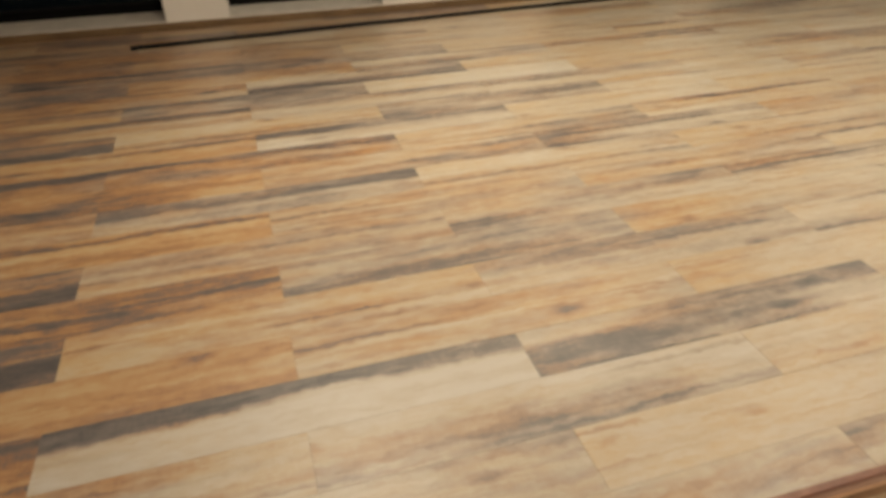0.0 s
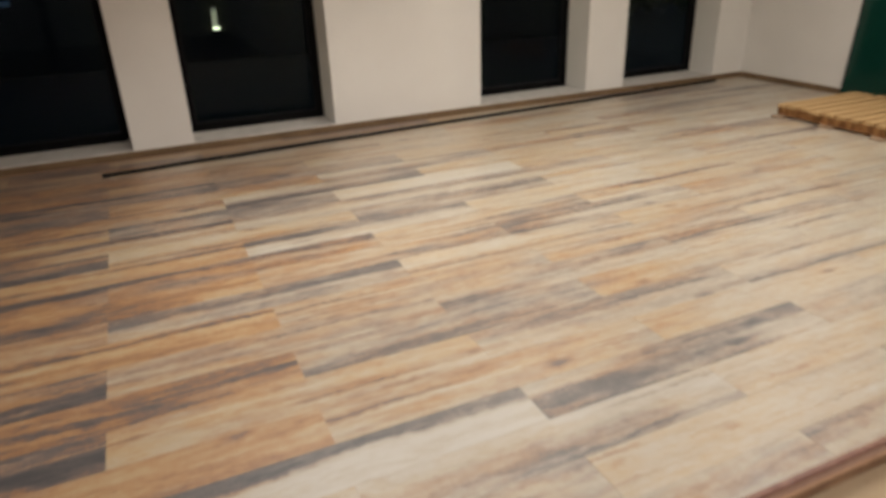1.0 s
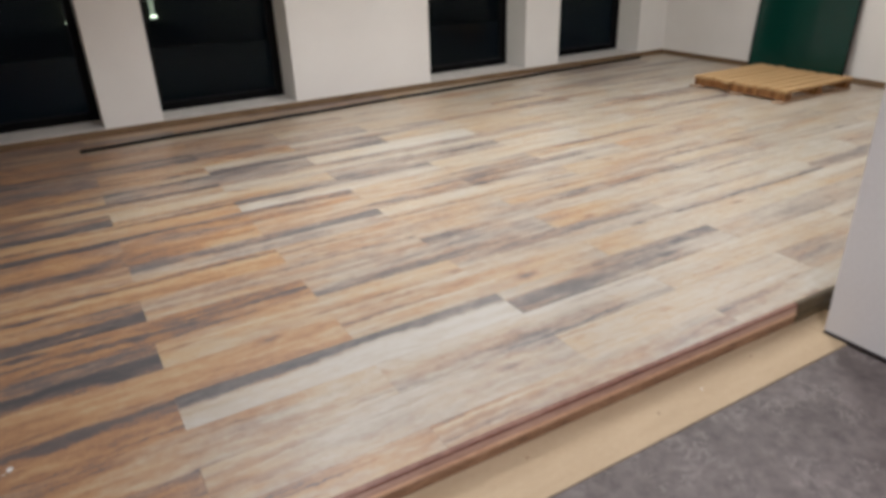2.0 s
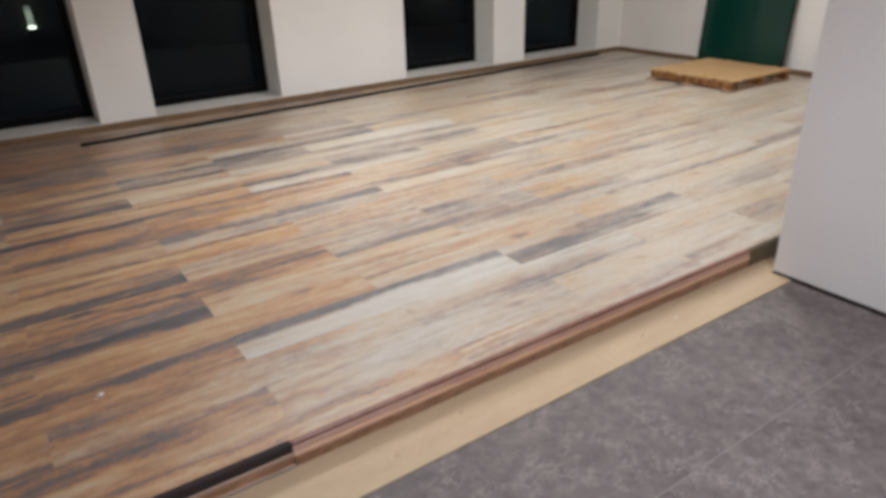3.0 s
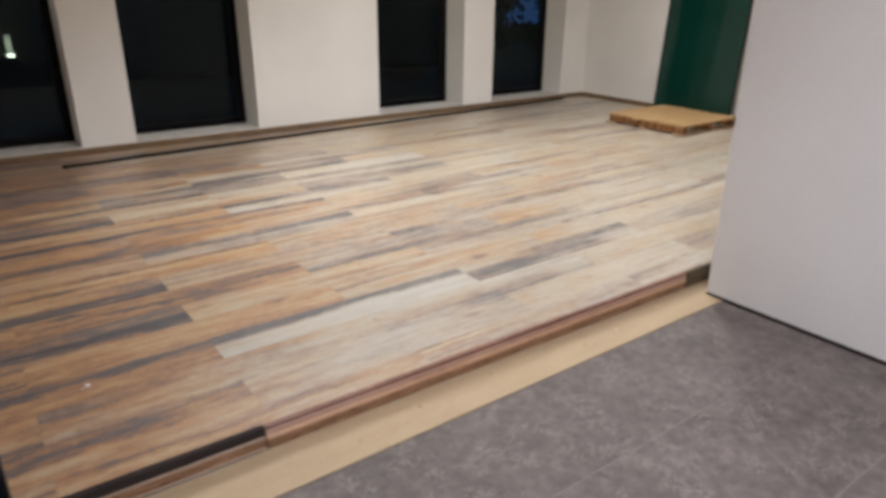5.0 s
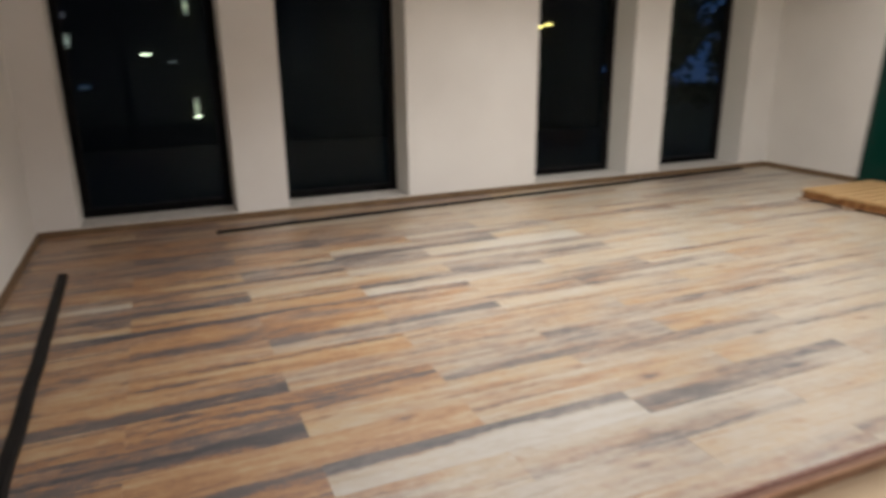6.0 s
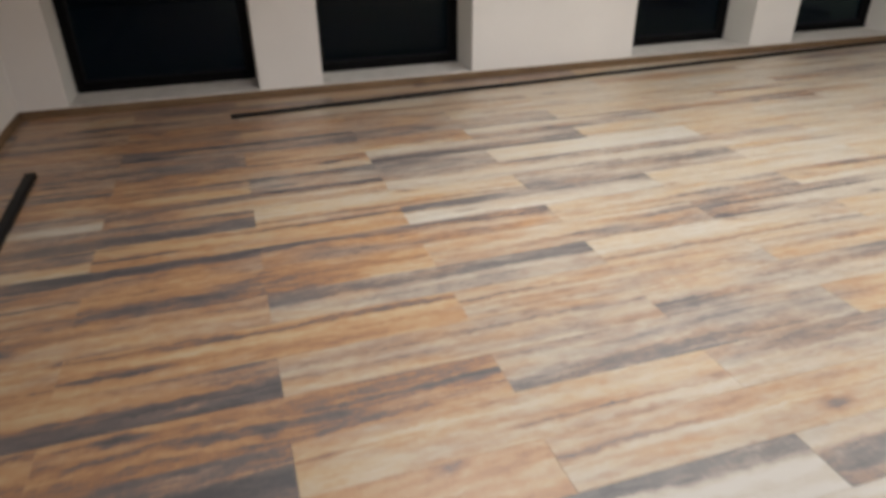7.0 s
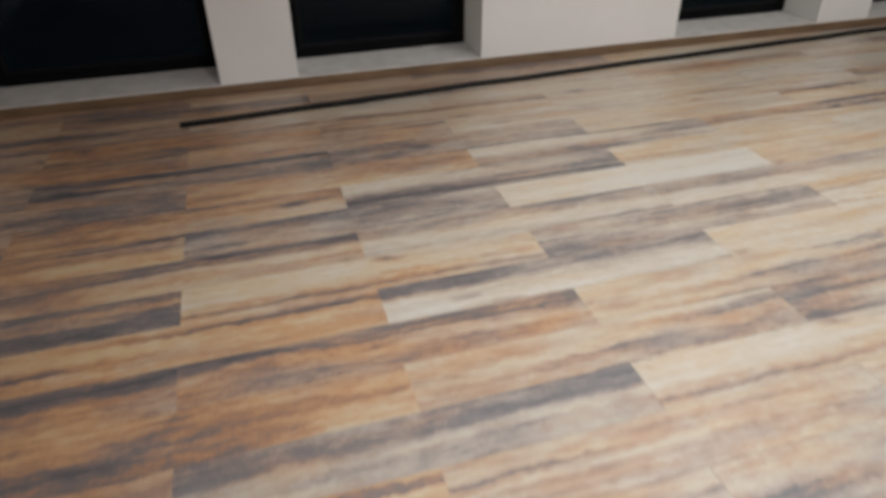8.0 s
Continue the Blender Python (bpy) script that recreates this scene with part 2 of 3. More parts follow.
def boxpart(name, material, parent, dims, bevel=0.0, label="", segments=1):
    bm = bmesh.new()
    box(bm, *dims, bevel, segments)
    return part(name, bm, material, parent, label)


def empty(name, place=(0, 0, 0)):
    ob = new(name)
    ob.location = place
    return ob


# ---------------------------------------------------------------- the plan, in metres
WOOD = 0.096                     # top of the raised wooden floor
EDGE, SLANT = 0.741, -0.012      # front edge of the wooden floor where x is 0, and its slope
BED = 0.795                      # end of the hall floor under the step
NORTH = 5.266                    # inner face of the window wall
WEST, EAST = -2.0, 5.70
HALL_X, HALL_Y = 1.624, 0.618    # outer corner of the hall wall
SILL_Z = 0.157
OPENINGS = [(-1.70, -0.478), (-0.037, 1.10), (2.482, 3.642), (4.09, 5.28)]
HEAD = 2.45


def window_wall():
    bm = bmesh.new()
    y1 = NORTH + 0.46
    box(bm, WEST - 0.15, EAST + 0.15, NORTH, y1, -0.30, 0.118)
    box(bm, WEST - 0.15, EAST + 0.15, NORTH, y1, HEAD, CEIL)
    edges = [WEST - 0.15] + [v for o in OPENINGS for v in o] + [EAST + 0.15]
    for a, b in zip(edges[::2], edges[1::2]):
        box(bm, a, b, NORTH, y1, 0.118, HEAD)
    return tagged(part("wall_north", bm, PLASTER), "white plastered wall with tall window openings", "wall", kind="structure")


def plain_wall(name, dims, label="white plastered wall"):
    ob = boxpart(name, PLASTER, None, dims)
    return tagged(ob, label, "wall", kind="structure")


window_wall()
plain_wall("wall_east", (EAST, EAST + 0.15, 0.5, NORTH, -0.30, CEIL))
plain_wall("wall_west", (WEST - 0.15, WEST, 3.52, NORTH, -0.30, CEIL))
plain_wall("wall_alcove", (-3.75, WEST - 0.15, 3.52, 3.67, -0.30, CEIL))
plain_wall("wall_side", (-3.75, -3.60, -3.6, 3.52, -0.30, CEIL))
plain_wall("wall_hall", (HALL_X, HALL_X + 0.14, -3.6, HALL_Y, 0.013, CEIL), "white hall wall with a dark gap at its foot")
plain_wall("wall_south", (HALL_X + 0.14, EAST + 0.15, HALL_Y - 0.14, HALL_Y, -0.30, CEIL))
plain_wall("wall_back", (-3.75, HALL_X + 0.14, -3.75, -3.6, -0.30, CEIL))
bm = bmesh.new()
box(bm, -3.75, EAST + 0.15, -3.75, NORTH + 0.46, CEIL, CEIL + 0.15)
tagged(part("ceiling", bm, CEILING), "plain white ceiling", "ceiling", kind="structure")

# solid dark strip that stands in for the shade in the gap under the hall wall
tagged(boxpart("gap_shade_strip", SLATE, None, (HALL_X - 0.013, HALL_X + 0.13, -3.6, HALL_Y - 0.004, -0.02, 0.0105)), "dark strip drawn for the shaded gap along the foot of the wall", "trim", kind="structure")

# brown edging at the foot of the walls
tagged(boxpart("baseboard", SKIRT, None, (WEST + 0.012, EAST - 0.012, NORTH - 0.010, NORTH + 0.001, WOOD - 0.004, 0.150), 0.002), "low brown raw wood edging under the white wall", "baseboard", kind="structure")
tagged(boxpart("baseboard", SKIRT, None, (WEST - 0.001, WEST + 0.012, EDGE + 0.04, NORTH, WOOD - 0.004, 0.150), 0.002), "low brown raw wood edging beside the floor", "baseboard", kind="structure")
tagged(boxpart("baseboard", SKIRT, None, (EAST - 0.012, EAST + 0.001, HALL_Y, NORTH, WOOD - 0.004, 0.150), 0.002), "low brown raw wood edging under the white wall", "baseboard", kind="structure")


# ---------------------------------------------------------------- windows
def window(index, x0, x1):
    thing = tagged(empty("window_%d" % index, ((x0 + x1) / 2, NORTH + 0.38, SILL_Z)), "tall dark framed window to the night outside", "window", kind="structure")
    half = (x1 - x0) / 2
    fy0, fy1, w, top = -0.035, 0.035, 0.058, HEAD - SILL_Z
    for name, dims in (("window_frame", (-half, -half + w, fy0, fy1, 0, top)), ("window_frame", (half - w, half, fy0, fy1, 0, top)),
                       ("window_frame", (-half + w, half - w, fy0, fy1, 0, w)), ("window_frame", (-half + w, half - w, fy0, fy1, top - w, top))):
        boxpart(name, ALU, thing, dims, 0.004)
    bead = 0.014
    for dims in ((-half + w, -half + w + bead, fy0 + 0.012, fy1 - 0.02, w, top - w), (half - w - bead, half - w, fy0 + 0.012, fy1 - 0.02, w, top - w),
                 (-half + w, half - w, fy0 + 0.012, fy1 - 0.02, w, w + bead)):
        boxpart("glazing_bead", GASKET, thing, dims, 0.002)
    pane = boxpart("pane", WPANE, thing, (-half + w + 0.002, half - w - 0.002, 0.004, 0.010, w, top - w))
    pane.visible_shadow = False
    boxpart("window_sill", SILL, thing, (-half + 0.001, half - 0.001, -0.386, -0.036, 0.118 - SILL_Z, 0), 0.004, "dusty pale window sill")


for i, (a, b) in enumerate(OPENINGS):
    window(i + 1, a, b)

# ---------------------------------------------------------------- step between floor and hall
step = tagged(empty("step", (0, EDGE, 0)), "low step faced with brown and charcoal laminate strips", "step", kind="structure")
step.rotation_euler = (0, 0, SLANT)
for name, mat, x0, x1, z0, z1, y0, y1, label in (
        ("nosing", BROWN, WEST, -1.435, 0.064, 0.0985, -0.010, 0.014, "brown laminate nosing"),
        ("nosing", SLATE, -1.433, -0.698, 0.064, 0.0985, -0.010, 0.014, "charcoal laminate nosing"),
        ("nosing", DARKRED, -0.696, 1.575, 0.084, 0.0985, -0.009, 0.012, "dark red laminate nosing"),
        ("nosing", OLIVE, 1.577, 2.2, 0.086, 0.0985, -0.009, 0.012, "dark olive laminate nosing"),
        ("riser_strip", ROSE, -0.696, 1.575, 0.0595, 0.083, -0.008, 0.001, "pinkish brown laminate strip"),
        ("riser_strip", TAN, WEST, -0.698, 0.0535, 0.063, -0.011, 0.001, "pale tan laminate strip"),
        ("riser_strip", RED, -0.696, 1.575, 0.046, 0.0585, -0.0105, 0.001, "orange brown laminate strip"),
        ("riser_strip", BROWN, WEST, -0.698, 0.0200, 0.0525, -0.009, 0.001, ""),
        ("riser_strip", BROWN, -0.696, 1.575, 0.0075, 0.0450, -0.009, 0.001, ""),
        ("riser_strip", TAN, WEST, -0.698, 0.0125, 0.0190, -0.0112, 0.001, "pale tan laminate strip"),
        ("riser_strip", OLIVE, WEST, -0.698, 0.0068, 0.0115, -0.012, 0.001, "dark olive laminate strip"),
        ("riser_strip", OLIVE, 1.577, 2.2, 0.046, 0.085, -0.0085, 0.001, "dark olive laminate strip"),
        ("riser_strip", OLIVE, 1.577, 2.2, 0.0075, 0.0450, -0.0098, 0.001, "dark olive laminate strip")):
    boxpart(name, mat, step, (x0, x1, y0, y1, z0, z1), 0.0022, label)

ply = tagged(empty("plywood_strip", (0, 0.62, 0)), "pale bare plywood strip between step and grey tiles", "plywood strip")
boxpart("board", PLY, ply, (WEST, HALL_X - 0.014, 0.518 - 0.62, BED - 0.004 - 0.62, 0.0, 0.0065), 0.0012)
boxpart("board", PLY, ply, (HALL_X - 0.0138, HALL_X + 0.16, HALL_Y + 0.002 - 0.62, BED - 0.004 - 0.62, 0.0, 0.0065), 0.0012)
for sx, sy in ((-1.05, 0.035), (-0.42, -0.02), (-0.14, 0.03), (0.22, 0.055), (0.71, -0.01), (1.24, 0.04)):
    bm = bmesh.new()
    bmesh.ops.create_cone(bm, cap_ends=True, segments=12, radius1=0.0045, radius2=0.003, depth=0.002, matrix=Matrix.Translation((sx, sy, 0.0073)))
    part("screw", bm, BROWN, ply, "small dark screw head")

# ---------------------------------------------------------------- outdoors
bm = bmesh.new()
bmesh.ops.create_grid(bm, x_segments=40, y_segments=40, size=400)
for v in bm.verts:
    v.co.z = -0.35 + 0.05 * noise.noise(v.co * 0.05) - 0.07 * max(0.0, v.co.length - 24.0)
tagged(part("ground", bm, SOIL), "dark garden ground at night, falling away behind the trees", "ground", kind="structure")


def facade():
    """A dark neighbouring building with lamps on its wall."""
    house = tagged(empty("neighbour_building", (-6, 13.8, -0.4)), "dark neighbouring building with small wall lamps", "building")
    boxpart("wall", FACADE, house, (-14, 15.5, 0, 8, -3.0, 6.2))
    boxpart("roof", ALU, house, (-14.4, 15.9, -0.5, 8.5, 6.2, 6.5), 0.05)
    for k in range(6):
        x = -11.5 + 4.6 * k
        win = boxpart("window", ALU, house, (x, x + 1.2, -0.02, 0.05, 3.4, 4.9), 0.02)
        boxpart("pane", GASKET, win, (x + 0.08, x + 1.12, -0.03, 0.0, 3.48, 4.82))
    return house


facade()


def wall_lamp(x, z, up):
    """Box lamp with a pale plate added so that its glow shows on the facade."""
    thing = tagged(empty("wall_lamp", (x, 13.8, z)), "small bright box lamp with an added pale plate showing its glow on the dark facade", "wall lamp", group="lamps on the facade")

    def upright(low, high):
        return (low, high) if up > 0 else (-high, -low)

    boxpart("lamp_body", ALU, thing, (-0.07, 0.07, -0.15, 0.0, *upright(-0.10, -0.022)), 0.008)
    boxpart("lens", LAMPHEAD, thing, (-0.055, 0.055, -0.14, -0.02, *upright(-0.021, 0.016)), 0.006, "glowing lamp lens")
    # added reflector: stands in for the plume of light on the wall
    boxpart("plate", GLOW_PLATE, thing, (-0.05, 0.05, -0.014, -0.001, *upright(0.026, 0.36)), 0.004, "added pale plate that catches the lamp's glow")
    data = bpy.data.lights.new("facade_spot", "SPOT")
    data.energy, data.color, data.spot_size, data.spot_blend, data.shadow_soft_size = 3.0, (1.0, 0.92, 0.82), radians(70), 1.0, 0.02
    ob = new("facade_spot", data)
    ob.matrix_world = look((x, 13.70, z + 0.045 * up), (x, 13.785, z + 0.36 * up))


for x in (-0.235, 1.21):
    wall_lamp(x, 0.25, 1)
wall_lamp(-0.245, 2.52, -1)


def wall_spot(x, z, w, h, material, label):
    ob = tagged(empty("facade_light", (x, 13.74, z)), label, "light", group="points of light on the facade")
    boxpart("lens", material, ob, (-w / 2, w / 2, -0.03, 0.0, -h / 2, h / 2), 0.005)
    boxpart("housing", ALU, ob, (-w / 2 - 0.015, w / 2 + 0.015, 0.001, 0.06, -h / 2 - 0.015, h / 2 + 0.015), 0.004)


wall_spot(-1.05, 1.444, 0.19, 0.032, LAMPHEAD, "small flat white lamp on the dark facade")
wall_spot(-0.588, 1.302, 0.17, 0.04, DIMLIGHT, "dim flat lamp on the dark facade")
wall_spot(-2.387, 2.14, 0.17, 0.11, REDLIGHT, "dim reddish light on the dark facade")
wall_spot(-2.168, 0.873, 0.20, 0.09, BLUELIGHT, "faint bluish light on the dark facade")
wall_spot(7.572, 1.963, 0.18, 0.065, YELLOW, "yellow lamp on the dark facade")
wall_spot(7.834, 2.014, 0.18, 0.045, YELLOW, "yellow lamp on the dark facade")

# small window with a lit blind
blind = tagged(empty("lit_window", (-2.39, 13.8, 1.70)), "small lit window with a slatted blind", "window")
boxpart("frame", ALU, blind, (-0.12, 0.12, -0.02, -0.001, -0.15, 0.15), 0.004)
for z0, z1 in ((-0.125, -0.105), (-0.07, 0.035), (0.045, 0.075), (0.10, 0.12)):
    boxpart("slat", BLINDLIGHT, blind, (-0.085, 0.085, -0.034, -0.022, z0, z1), 0.002)


def leaves(rng, clumps, count):
    """Many small leaves round the middles of clumps (place, radius)."""
    verts, faces = [], []
    for centre, radius in clumps:
        for k in range(count):
            d = Vector((rng.gauss(0, 1), rng.gauss(0, 1), rng.gauss(0, 0.8)))
            c = Vector(centre) + d * radius * 0.55
            r = Euler((rng.uniform(0, 6), rng.uniform(0, 6), rng.uniform(0, 6))).to_matrix() * rng.uniform(0.08, 0.17)
            n = len(verts)
            verts += [tuple(c + r @ Vector(q)) for q in ((-1, 0, 0), (0, -0.55, 0.1), (1, 0, 0), (0, 0.55, 0.1))]
            faces.append((n, n + 1, n + 2, n + 3))
    me = bpy.data.meshes.new("crown")
    me.from_pydata(verts, [], faces)
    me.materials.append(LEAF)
    return me


def limb(bm, a, b, r0, r1, segments=7):
    a, b = Vector(a), Vector(b)
    q = (b - a).to_track_quat("Z", "Y").to_matrix().to_4x4()
    bmesh.ops.create_cone(bm, cap_ends=True, segments=segments, radius1=r0, radius2=r1, depth=(b - a).length, matrix=Matrix.Translation((a + b) / 2) @ q)


def tree(x, y, seed, spread, low, high, number, extra=()):
    """Tapered trunk with limbs that reach out to clumps of leaves."""
    rng = random.Random(seed)
    thing = tagged(empty("tree", (x, y, -0.4)), "dark leafy tree against the dusk sky", "tree", group="trees outside")
    clumps = []
    for k in range(number):
        a, h = rng.uniform(0, 6.28), rng.random()
        reach = spread * math.sqrt(rng.random()) * (1.0 - 0.45 * abs(2 * h - 0.8))
        clumps.append(((reach * math.cos(a), reach * math.sin(a), low + (high - low) * h), rng.uniform(0.40, 0.68)))
    clumps += list(extra)
    bm = bmesh.new()
    limb(bm, (0, 0, -0.9), (0.05, 0, high * 0.8), 0.20, 0.06, 10)
    for centre, radius in clumps[::3] + list(extra):
        limb(bm, (0.03, 0, max(centre[2] - 0.9, 0.3)), centre, 0.06, 0.02)
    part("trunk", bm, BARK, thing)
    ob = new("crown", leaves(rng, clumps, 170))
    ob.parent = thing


tree(10.5, 16.4, 1, 1.6, 0.6, 6.2, 40)
tree(13.2, 17.0, 2, 1.5, 0.5, 6.0, 40, (((1.95, 0, 2.35), 0.52), ((2.3, 0.1, 2.15), 0.34), ((1.6, 0, 3.6), 0.5), ((2.9, 0, 3.75), 0.6)))
tree(18.6, 17.4, 4, 1.7, 0.6, 6.5, 40)
rng = random.Random(8)
row_of = [((0.22 * k - 6.6, rng.uniform(-0.15, 0.15), 0.32 + rng.uniform(-0.1, 0.1)), 0.40) for k in range(60)]
hedge = tagged(empty("hedge", (17.0, 17.3, -0.4)), "low dark clipped hedge outside", "hedge")
ob = new("foliage", leaves(rng, row_of, 70))
ob.parent = hedge


# ---------------------------------------------------------------- ceiling lamps
def ceiling_light(x, y):
    thing = tagged(empty("ceiling_light", (x, y, CEIL)), "square flat white ceiling panel light, switched on", "ceiling light", group="ceiling lights")
    for dims in ((-0.31, 0.31, -0.31, -0.295, -0.05, 0), (-0.31, 0.31, 0.295, 0.31, -0.05, 0), (-0.31, -0.295, -0.295, 0.295, -0.05, 0), (0.295, 0.31, -0.295, 0.295, -0.05, 0)):
        boxpart("frame", CEILING, thing, dims, 0.002)
    boxpart("diffuser", DIFFUSER, thing, (-0.294, 0.294, -0.294, 0.294, -0.046, -0.036))


for lx, ly, watts, spread in ROOM_LAMPS + HALL_LAMPS:
    ceiling_light(lx, ly)


# ---------------------------------------------------------------- loose things in the room
def sweep(bm, points, profile):
    """A closed profile (across, up) carried along a line of points."""
    rings = []
    for i, pt in enumerate(points):
        a, b = points[max(i - 1, 0)], points[min(i + 1, len(points) - 1)]
        d = Vector((b[0] - a[0], b[1] - a[1], 0)).normalized()
        side = Vector((-d.y, d.x, 0))
        rings.append([bm.verts.new(Vector(pt) + side * u + Vector((0, 0, w))) for u, w in profile])
    n = len(profile)
    for r, q in zip(rings, rings[1:]):
        for k in range(n):
            bm.faces.new((r[k], r[(k + 1) % n], q[(k + 1) % n], q[k]))
    bm.faces.new(rings[0])
    bm.faces.new(rings[-1][::-1])
    bmesh.ops.recalc_face_normals(bm, faces=bm.faces)


def wavy(start, end, bow, ripple, steps, seed):
    """Points of a slack line on the floor between two places."""
    a, b = Vector(start), Vector(end)
    side = Vector((-(b - a).y, (b - a).x, 0)).normalized()
    return [tuple(a.lerp(b, i / steps) + side * (bow * math.sin(math.pi * i / steps) + ripple * noise.noise(Vector((i * 0.37, seed, 0))))) for i in range(steps + 1)]


bm = bmesh.new()
sweep(bm, wavy((-0.70, 4.855, WOOD), (5.25, 5.19, WOOD), 0.012, 0.014, 44, 2.0),
      [(-0.021, 0.0), (0.021, 0.0), (0.021, 0.015), (0.014, 0.022), (0.004, 0.022), (0.0, 0.013), (-0.004, 0.022), (-0.014, 0.022), (-0.021, 0.015)])
tagged(part("edging_strip", bm, GASKET), "long thin black plastic edging strip lying on the floor", "edging strip", group="loose black strips")
bm = bmesh.new()
sweep(bm, wavy((-1.722, 4.15, WOOD), (-1.672, 1.45, WOOD), 0.006, 0.006, 24, 7.0),
      [(-0.028, 0.0), (0.028, 0.0), (0.028, 0.018), (0.020, 0.028), (-0.020, 0.028), (-0.028, 0.018)])
tagged(part("edging_strip", bm, GASKET), "wide black rubber profile lying along the floor's side", "edging strip", group="loose black strips")


def pallet():
    """Stringer pallet: boards on three bearers, with thin boards under them."""
    thing = tagged(empty("pallet", (4.49, 2.80, WOOD)), "pale pine pallet lying on the wooden floor", "pallet")
    wx, wy = 0.95, 0.97
    rng = random.Random(5)
    for x in (0.0, wx / 2 - 0.05, wx - 0.10):
        boxpart("bearer", PINE_SHADED, thing, (x + 0.026, x + 0.10, 0.008, wy - 0.008, 0.016, 0.082), 0.004)
    for k in range(3):
        y = 0.0 + k * (wy - 0.10) / 2
        boxpart("bottom_board", PINE_MID, thing, (-0.030 + 0.008 * (k % 2), wx, y, y + 0.10, 0.0, 0.016), 0.003)
    n = 9
    for k in range(n):
        y = k * (wy - 0.098) / (n - 1)
        bm = bmesh.new()
        x0, x1 = rng.uniform(-0.028, 0.006), wx + rng.uniform(-0.012, 0.012)
        made = box(bm, x0, x1, 0, rng.uniform(0.072, 0.080), 0, 0.026, 0.003)
        for v in bm.verts:
            if v.co.x < x0 + 0.01:
                v.co.x += 0.012 * noise.noise(Vector((k * 3.1, v.co.y * 40, v.co.z * 30)))
        ob = part("deck_board", bm, PINE, thing)
        ob.location = (0, y, 0.082 + rng.uniform(0.0, 0.003))
        ob.rotation_euler = (0, 0, rng.uniform(-0.006, 0.006))


pallet()

# dark green board that leans on the wall behind the pallet
lean = math.atan2(0.10, 1.53)
board = empty("leaning_board", (5.575, 3.485, WOOD))
board.rotation_euler = (0, lean, 0)
tagged(board, "tall glossy dark green board leaning on the wall", "board")
boxpart("sheet", GREEN, board, (0.004, 0.016, -0.494, 0.494, 0.006, 1.593), 0.002)
for dims in ((0, 0.02, -0.505, -0.495, 0, 1.60), (0, 0.02, 0.495, 0.505, 0, 1.60), (0, 0.02, -0.495, 0.495, 0, 0.008), (0, 0.02, -0.495, 0.495, 1.592, 1.60)):
    boxpart("edge_trim", DOORALU, board, dims, 0.002, "thin dark edge")


# open glazed door leaf at the hall's side
def door_leaf():
    thing = tagged(empty("glazed_door", (-1.3925, -0.53, 0)), "open glazed door leaf with dark metal frame", "door")
    w, h = 0.75, 2.10
    for name, dims in (("stile", (-0.0375, 0.0175, 0, 0.085, 0, h)), ("stile", (-0.0275, 0.0175, w - 0.07, w, 0, h)),
                       ("rail", (-0.0275, 0.0175, 0.085, w - 0.07, 0, 0.10)), ("rail", (-0.0275, 0.0175, 0.085, w - 0.07, h - 0.08, h))):
        boxpart(name, DOORALU, thing, dims, 0.003)
    pane = boxpart("pane", DPANE, thing, (-0.004, 0.004, 0.083, w - 0.068, 0.098, h - 0.078))
    pane.visible_shadow = False


door_leaf()

# crumbs left on the boards
rng = random.Random(11)
for cx, cy, r in ((-1.126, 1.347, 0.012), (-1.143, 1.337, 0.005), (0.93, 0.62, 0.005)):
    z = WOOD if cy > EDGE else 0.0065
    bm = bmesh.new()
    bmesh.ops.create_icosphere(bm, subdivisions=2, radius=r)
    for v in bm.verts:
        v.co *= 0.75 + 0.5 * noise.noise(v.co * 90 + Vector((cx, cy, 0)))
        v.co.z *= 0.6
    low = min(v.co.z for v in bm.verts)
    ob = part("crumb", bm, CHIP)
    ob.location = (cx, cy, z - low)
    tagged(ob, "small pale crumb of plaster on the floor", "debris", group="crumbs of plaster")

# ---------------------------------------------------------------- grey tiles of the hall
hall = tagged(boxpart("floor_hall", GROUT, None, (-3.6, HALL_X + 0.14, -3.6, BED, -0.30, -0.0009)), "grey stone tile floor with pale joints", "floor", kind="structure")
tagged(boxpart("floor_alcove", TILE, None, (-3.6, WEST - 0.012, EDGE - 0.011, 3.52, -0.30, 0.05)), "grey floor beside the wooden floor", "floor", kind="structure")
TW, TD, JOINT = 2.2, 0.512, 0.004
tile_meshes = {}


def tile_mesh(w, d):
    key = (round(w, 3), round(d, 3))
    if key not in tile_meshes:
        bm = bmesh.new()
        box(bm, 0, w, 0, d, -0.010, 0.0, 0.0006)
        tile_meshes[key] = mesh_of("tile", bm, TILE)
    return tile_meshes[key]


for row in range(-7, 2):
    y0 = 0.030 + row * TD
    y1 = min(y0 + TD - JOINT, EDGE - 0.012)
    if y1 - y0 < 0.05:
        continue
    x = 1.27 - 5 * TW
    while x < HALL_X + 0.1:
        a, b = max(x, -3.6), min(x + TW - JOINT, HALL_X + 0.1)
        if b - a > 0.05 and y0 > -3.6:
            ob = new("tile", tile_mesh(b - a, y1 - y0))
            ob.parent, ob.location = hall, (a, y0, 0)
        x += TW

# ---------------------------------------------------------------- wooden floor, board by board
floor = tagged(boxpart("floor", SUB, None, (WEST, EAST, BED + 0.002, NORTH, -0.30, WOOD - 0.009)), "multicoloured vintage plank laminate floor", "floor", kind="structure")
PL, PW, ROW0 = 1.288, 0.193, 0.867
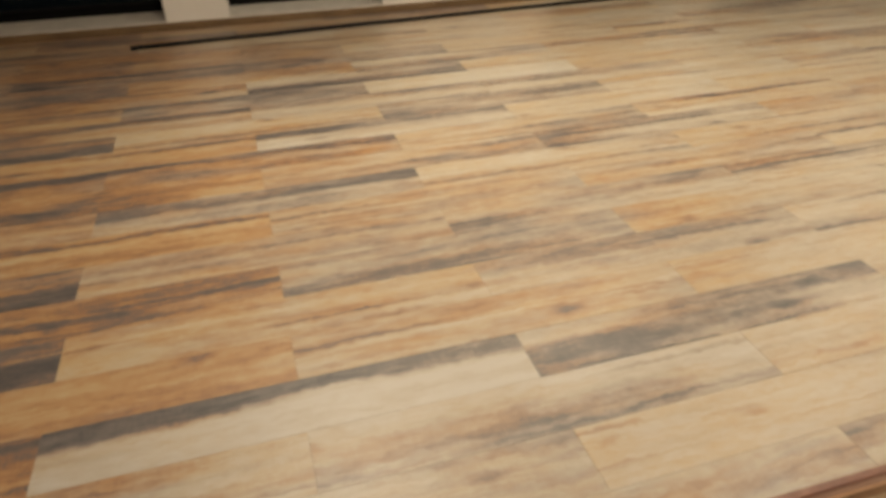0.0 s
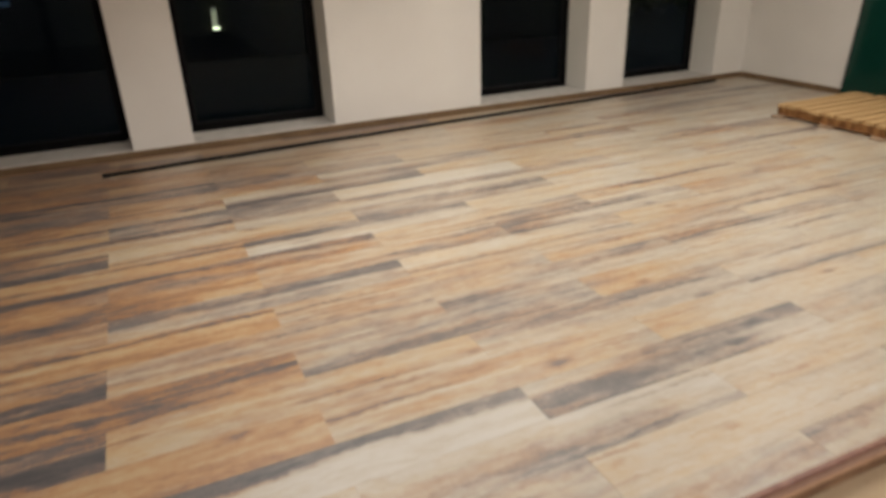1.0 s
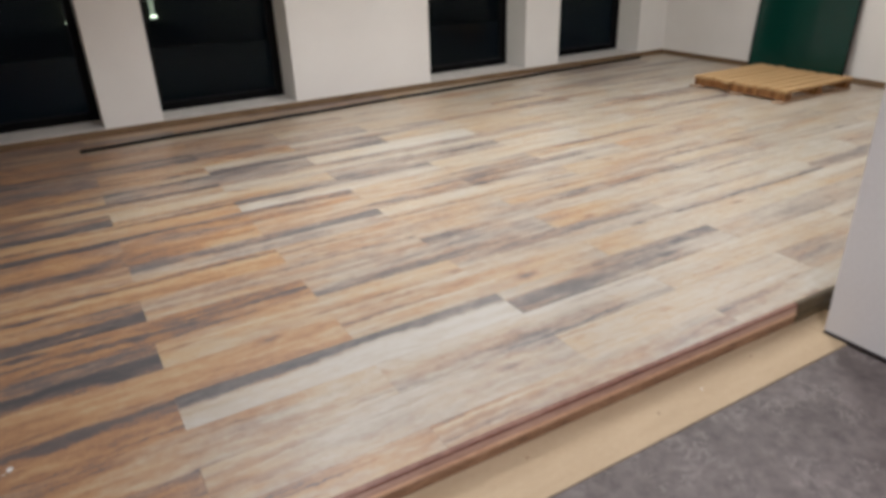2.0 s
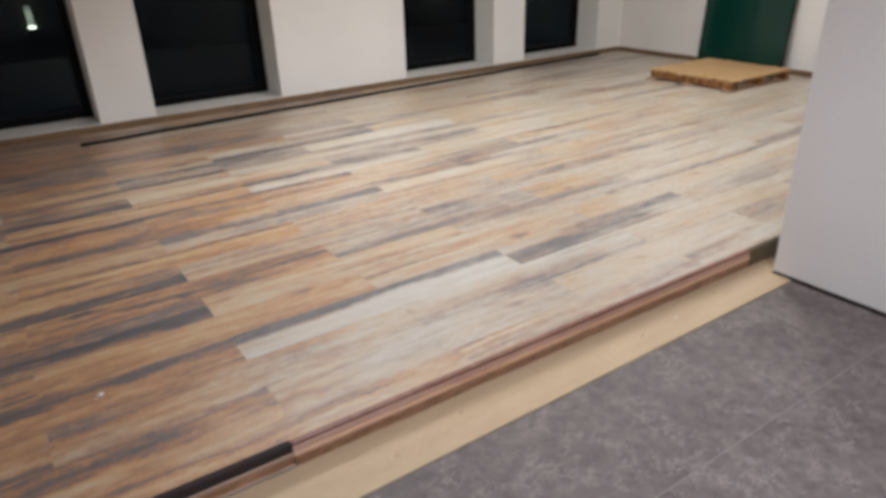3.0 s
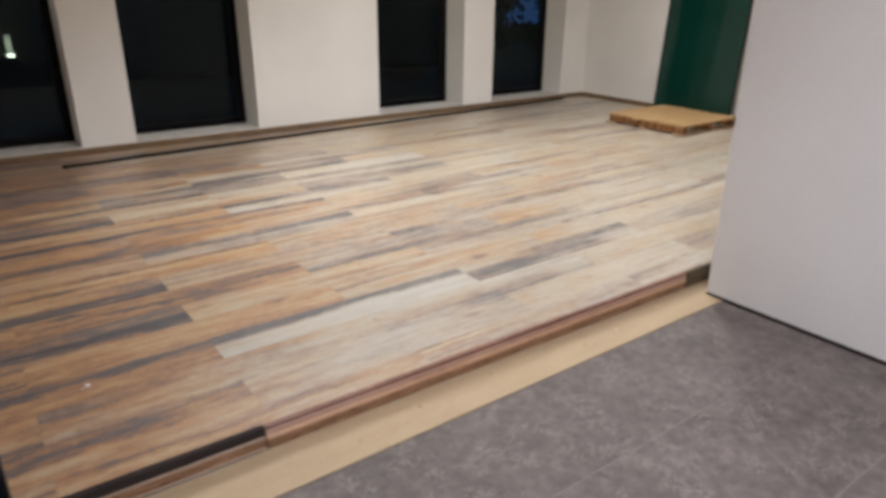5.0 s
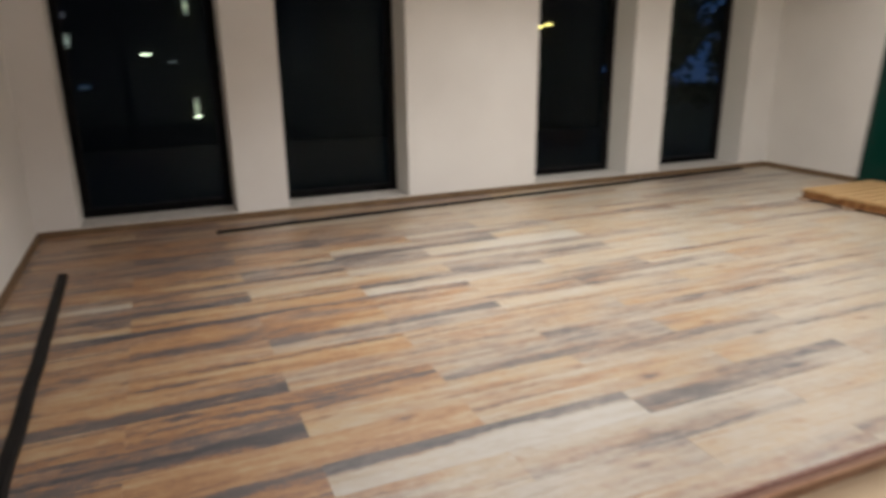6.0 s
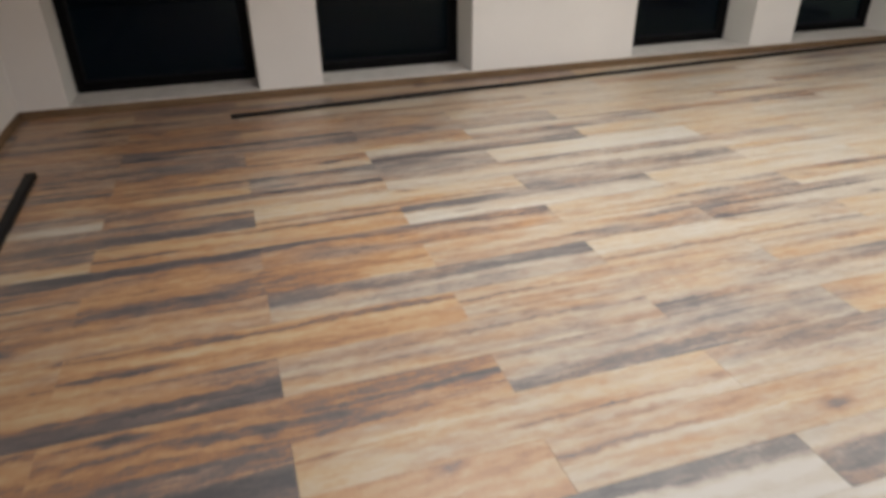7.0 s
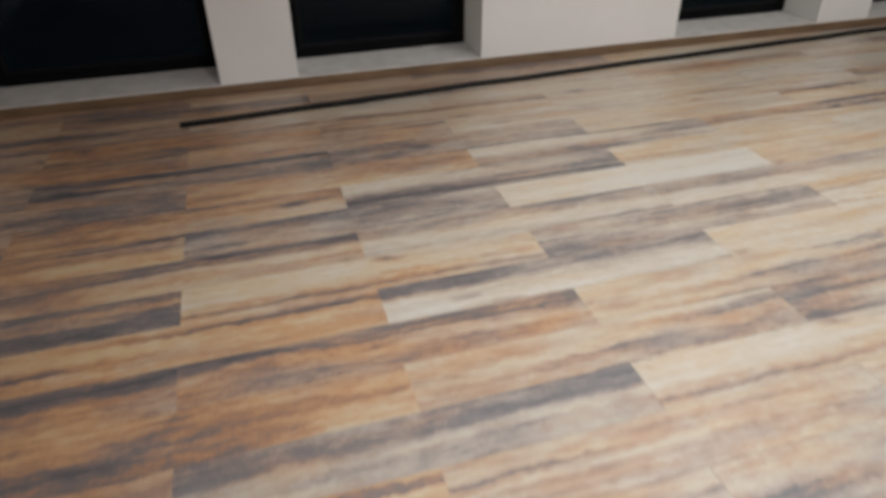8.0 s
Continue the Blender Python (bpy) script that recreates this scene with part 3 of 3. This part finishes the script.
# boards that stand out: depth of tone, 0 cream to 9 charcoal, of the north strip and of the south strip from west to east,
# then how warm the print is, 0 grey to 9 orange
TONES = {}
for row, text in (
        (22, "-1 555555 7 0 555444 7"),
        (21, "-1 677555 6 0 555444 6"),
        (20, "-1 575666 6 0 433522 5 1 333322 5"),
        (19, "-2 555565 7 -1 555565 8 0 445543 7 1 333333 5"),
        (18, "-1 555556 8 0 444555 7 1 332333 5 2 333333 5"),
        (17, "-2 666777 6 -1 777767 5 0 766777 4 1 333333 6"),
        (16, "-1 667777 6 0 555545 8 1 236663 4"),
        (15, "-2 566656 7 -1 666543 7 0 255777 4 1 333333 6"),
        (14, "-1 555643 8 0 775766 4 1 211111 4 2 333433 6"),
        (13, "-2 566222 5 -1 788644 6 0 665333 4 1 555222 4"),
        (12, "-2 666777 6 -1 566888 6 0 333343 7 1 456754 3 2 333222 5"),
        (11, "-2 566433 7 -1 334544 8 0 876222 3 1 222222 5"),
        (10, "-1 787555 8 0 877655 7 1 333444 5"),
        (9, "-2 555665 8 -1 554773 8 0 434444 6 1 765733 3"),
        (8, "-1 466755 7 0 878454 4 1 334333 5 2 233333 5"),
        (7, "-2 444555 8 -1 444554 8 0 433444 6 1 334444 5"),
        (6, "-1 446888 7 0 444444 6 1 456743 4 2 655333 4"),
        (5, "-2 555665 8 -1 556665 8 0 455675 4 1 433444 5"),
        (4, "-1 567888 7 0 333343 8 1 566333 4"),
        (3, "-2 544555 9 -1 444544 8 0 433333 7 1 333322 6"),
        (2, "-1 877555 9 0 998211 3 1 368863 4"),
        (1, "-2 555665 8 -1 653543 5 0 222463 4 1 222322 6"),
        (0, "-1 676544 8 0 334433 5 1 223222 6 2 655544 4"),
        (-1, "-1 554543 6 0 333333 6 1 633333 4"),
):
    words = text.split()
    for k, tone, warmth in zip(words[::3], words[1::3], words[2::3]):
        TONES[row, int(k)] = tone + warmth


# boards whose two strips are of clearly unequal width: where the south strip ends, as a share of the board
SPLIT = {(2, 0): 0.63, (11, 0): 0.62, (8, 0): 0.60, (2, -1): 0.62, (15, 0): 0.62, (6, -1): 0.50, (4, -1): 0.55, (13, -2): 0.42, (9, 1): 0.55, (10, 0): 0.60}


def usual_board(x, y, rng):
    """Deeper, warmer boards to the west; the east's pale grey sheen is painted in."""
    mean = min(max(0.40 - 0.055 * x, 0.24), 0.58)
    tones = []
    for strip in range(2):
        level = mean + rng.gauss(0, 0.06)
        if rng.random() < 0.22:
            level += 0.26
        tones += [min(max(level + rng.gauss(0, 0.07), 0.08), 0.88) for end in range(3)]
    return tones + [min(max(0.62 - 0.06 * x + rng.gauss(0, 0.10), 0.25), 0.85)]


plank_meshes = {}


def plank_mesh(x0, x1, y0, y1, slope=0.0):
    key = tuple(round(v, 3) for v in (x0, x1, y0, y1))
    if key not in plank_meshes:
        bm = bmesh.new()
        box(bm, x0 + 0.0002, x1 - 0.0002, y0 + 0.0002, y1 - 0.0002, -0.009, 0.0, 0.0006)
        for v in bm.verts:
            if slope and v.co.y < (y0 + y1) / 2:
                v.co.y += slope * (v.co.x - x0)
        plank_meshes[key] = mesh_of("plank", bm, LAMINATE)
    return plank_meshes[key]


rng = random.Random(21)
for row in range(-1, 23):
    y = ROW0 + row * PW
    for k in range(-2, 6):
        x = -0.655 + k * PL + (0.5 * PL if row % 2 else 0.0)
        a, b = max(x, WEST + 0.014) - x, min(x + PL, EAST - 0.012) - x
        c, d = max(y, EDGE + 0.003 + SLANT * (x + a)) - y, min(y + PW, NORTH - 0.011) - y
        if b - a < 0.02 or d - c < 0.01:
            continue
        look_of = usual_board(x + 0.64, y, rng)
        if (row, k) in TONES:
            # haze of the floor's sheen put into the tone: paler eastward and far off
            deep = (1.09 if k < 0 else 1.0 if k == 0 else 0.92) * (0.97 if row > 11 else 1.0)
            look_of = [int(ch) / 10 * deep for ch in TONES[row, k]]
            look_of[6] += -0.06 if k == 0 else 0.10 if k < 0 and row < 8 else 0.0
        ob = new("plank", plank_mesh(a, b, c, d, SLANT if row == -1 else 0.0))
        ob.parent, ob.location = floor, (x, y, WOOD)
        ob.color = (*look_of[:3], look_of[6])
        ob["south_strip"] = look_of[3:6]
        ob["split"] = SPLIT.get((row, k), rng.uniform(0.38, 0.62))
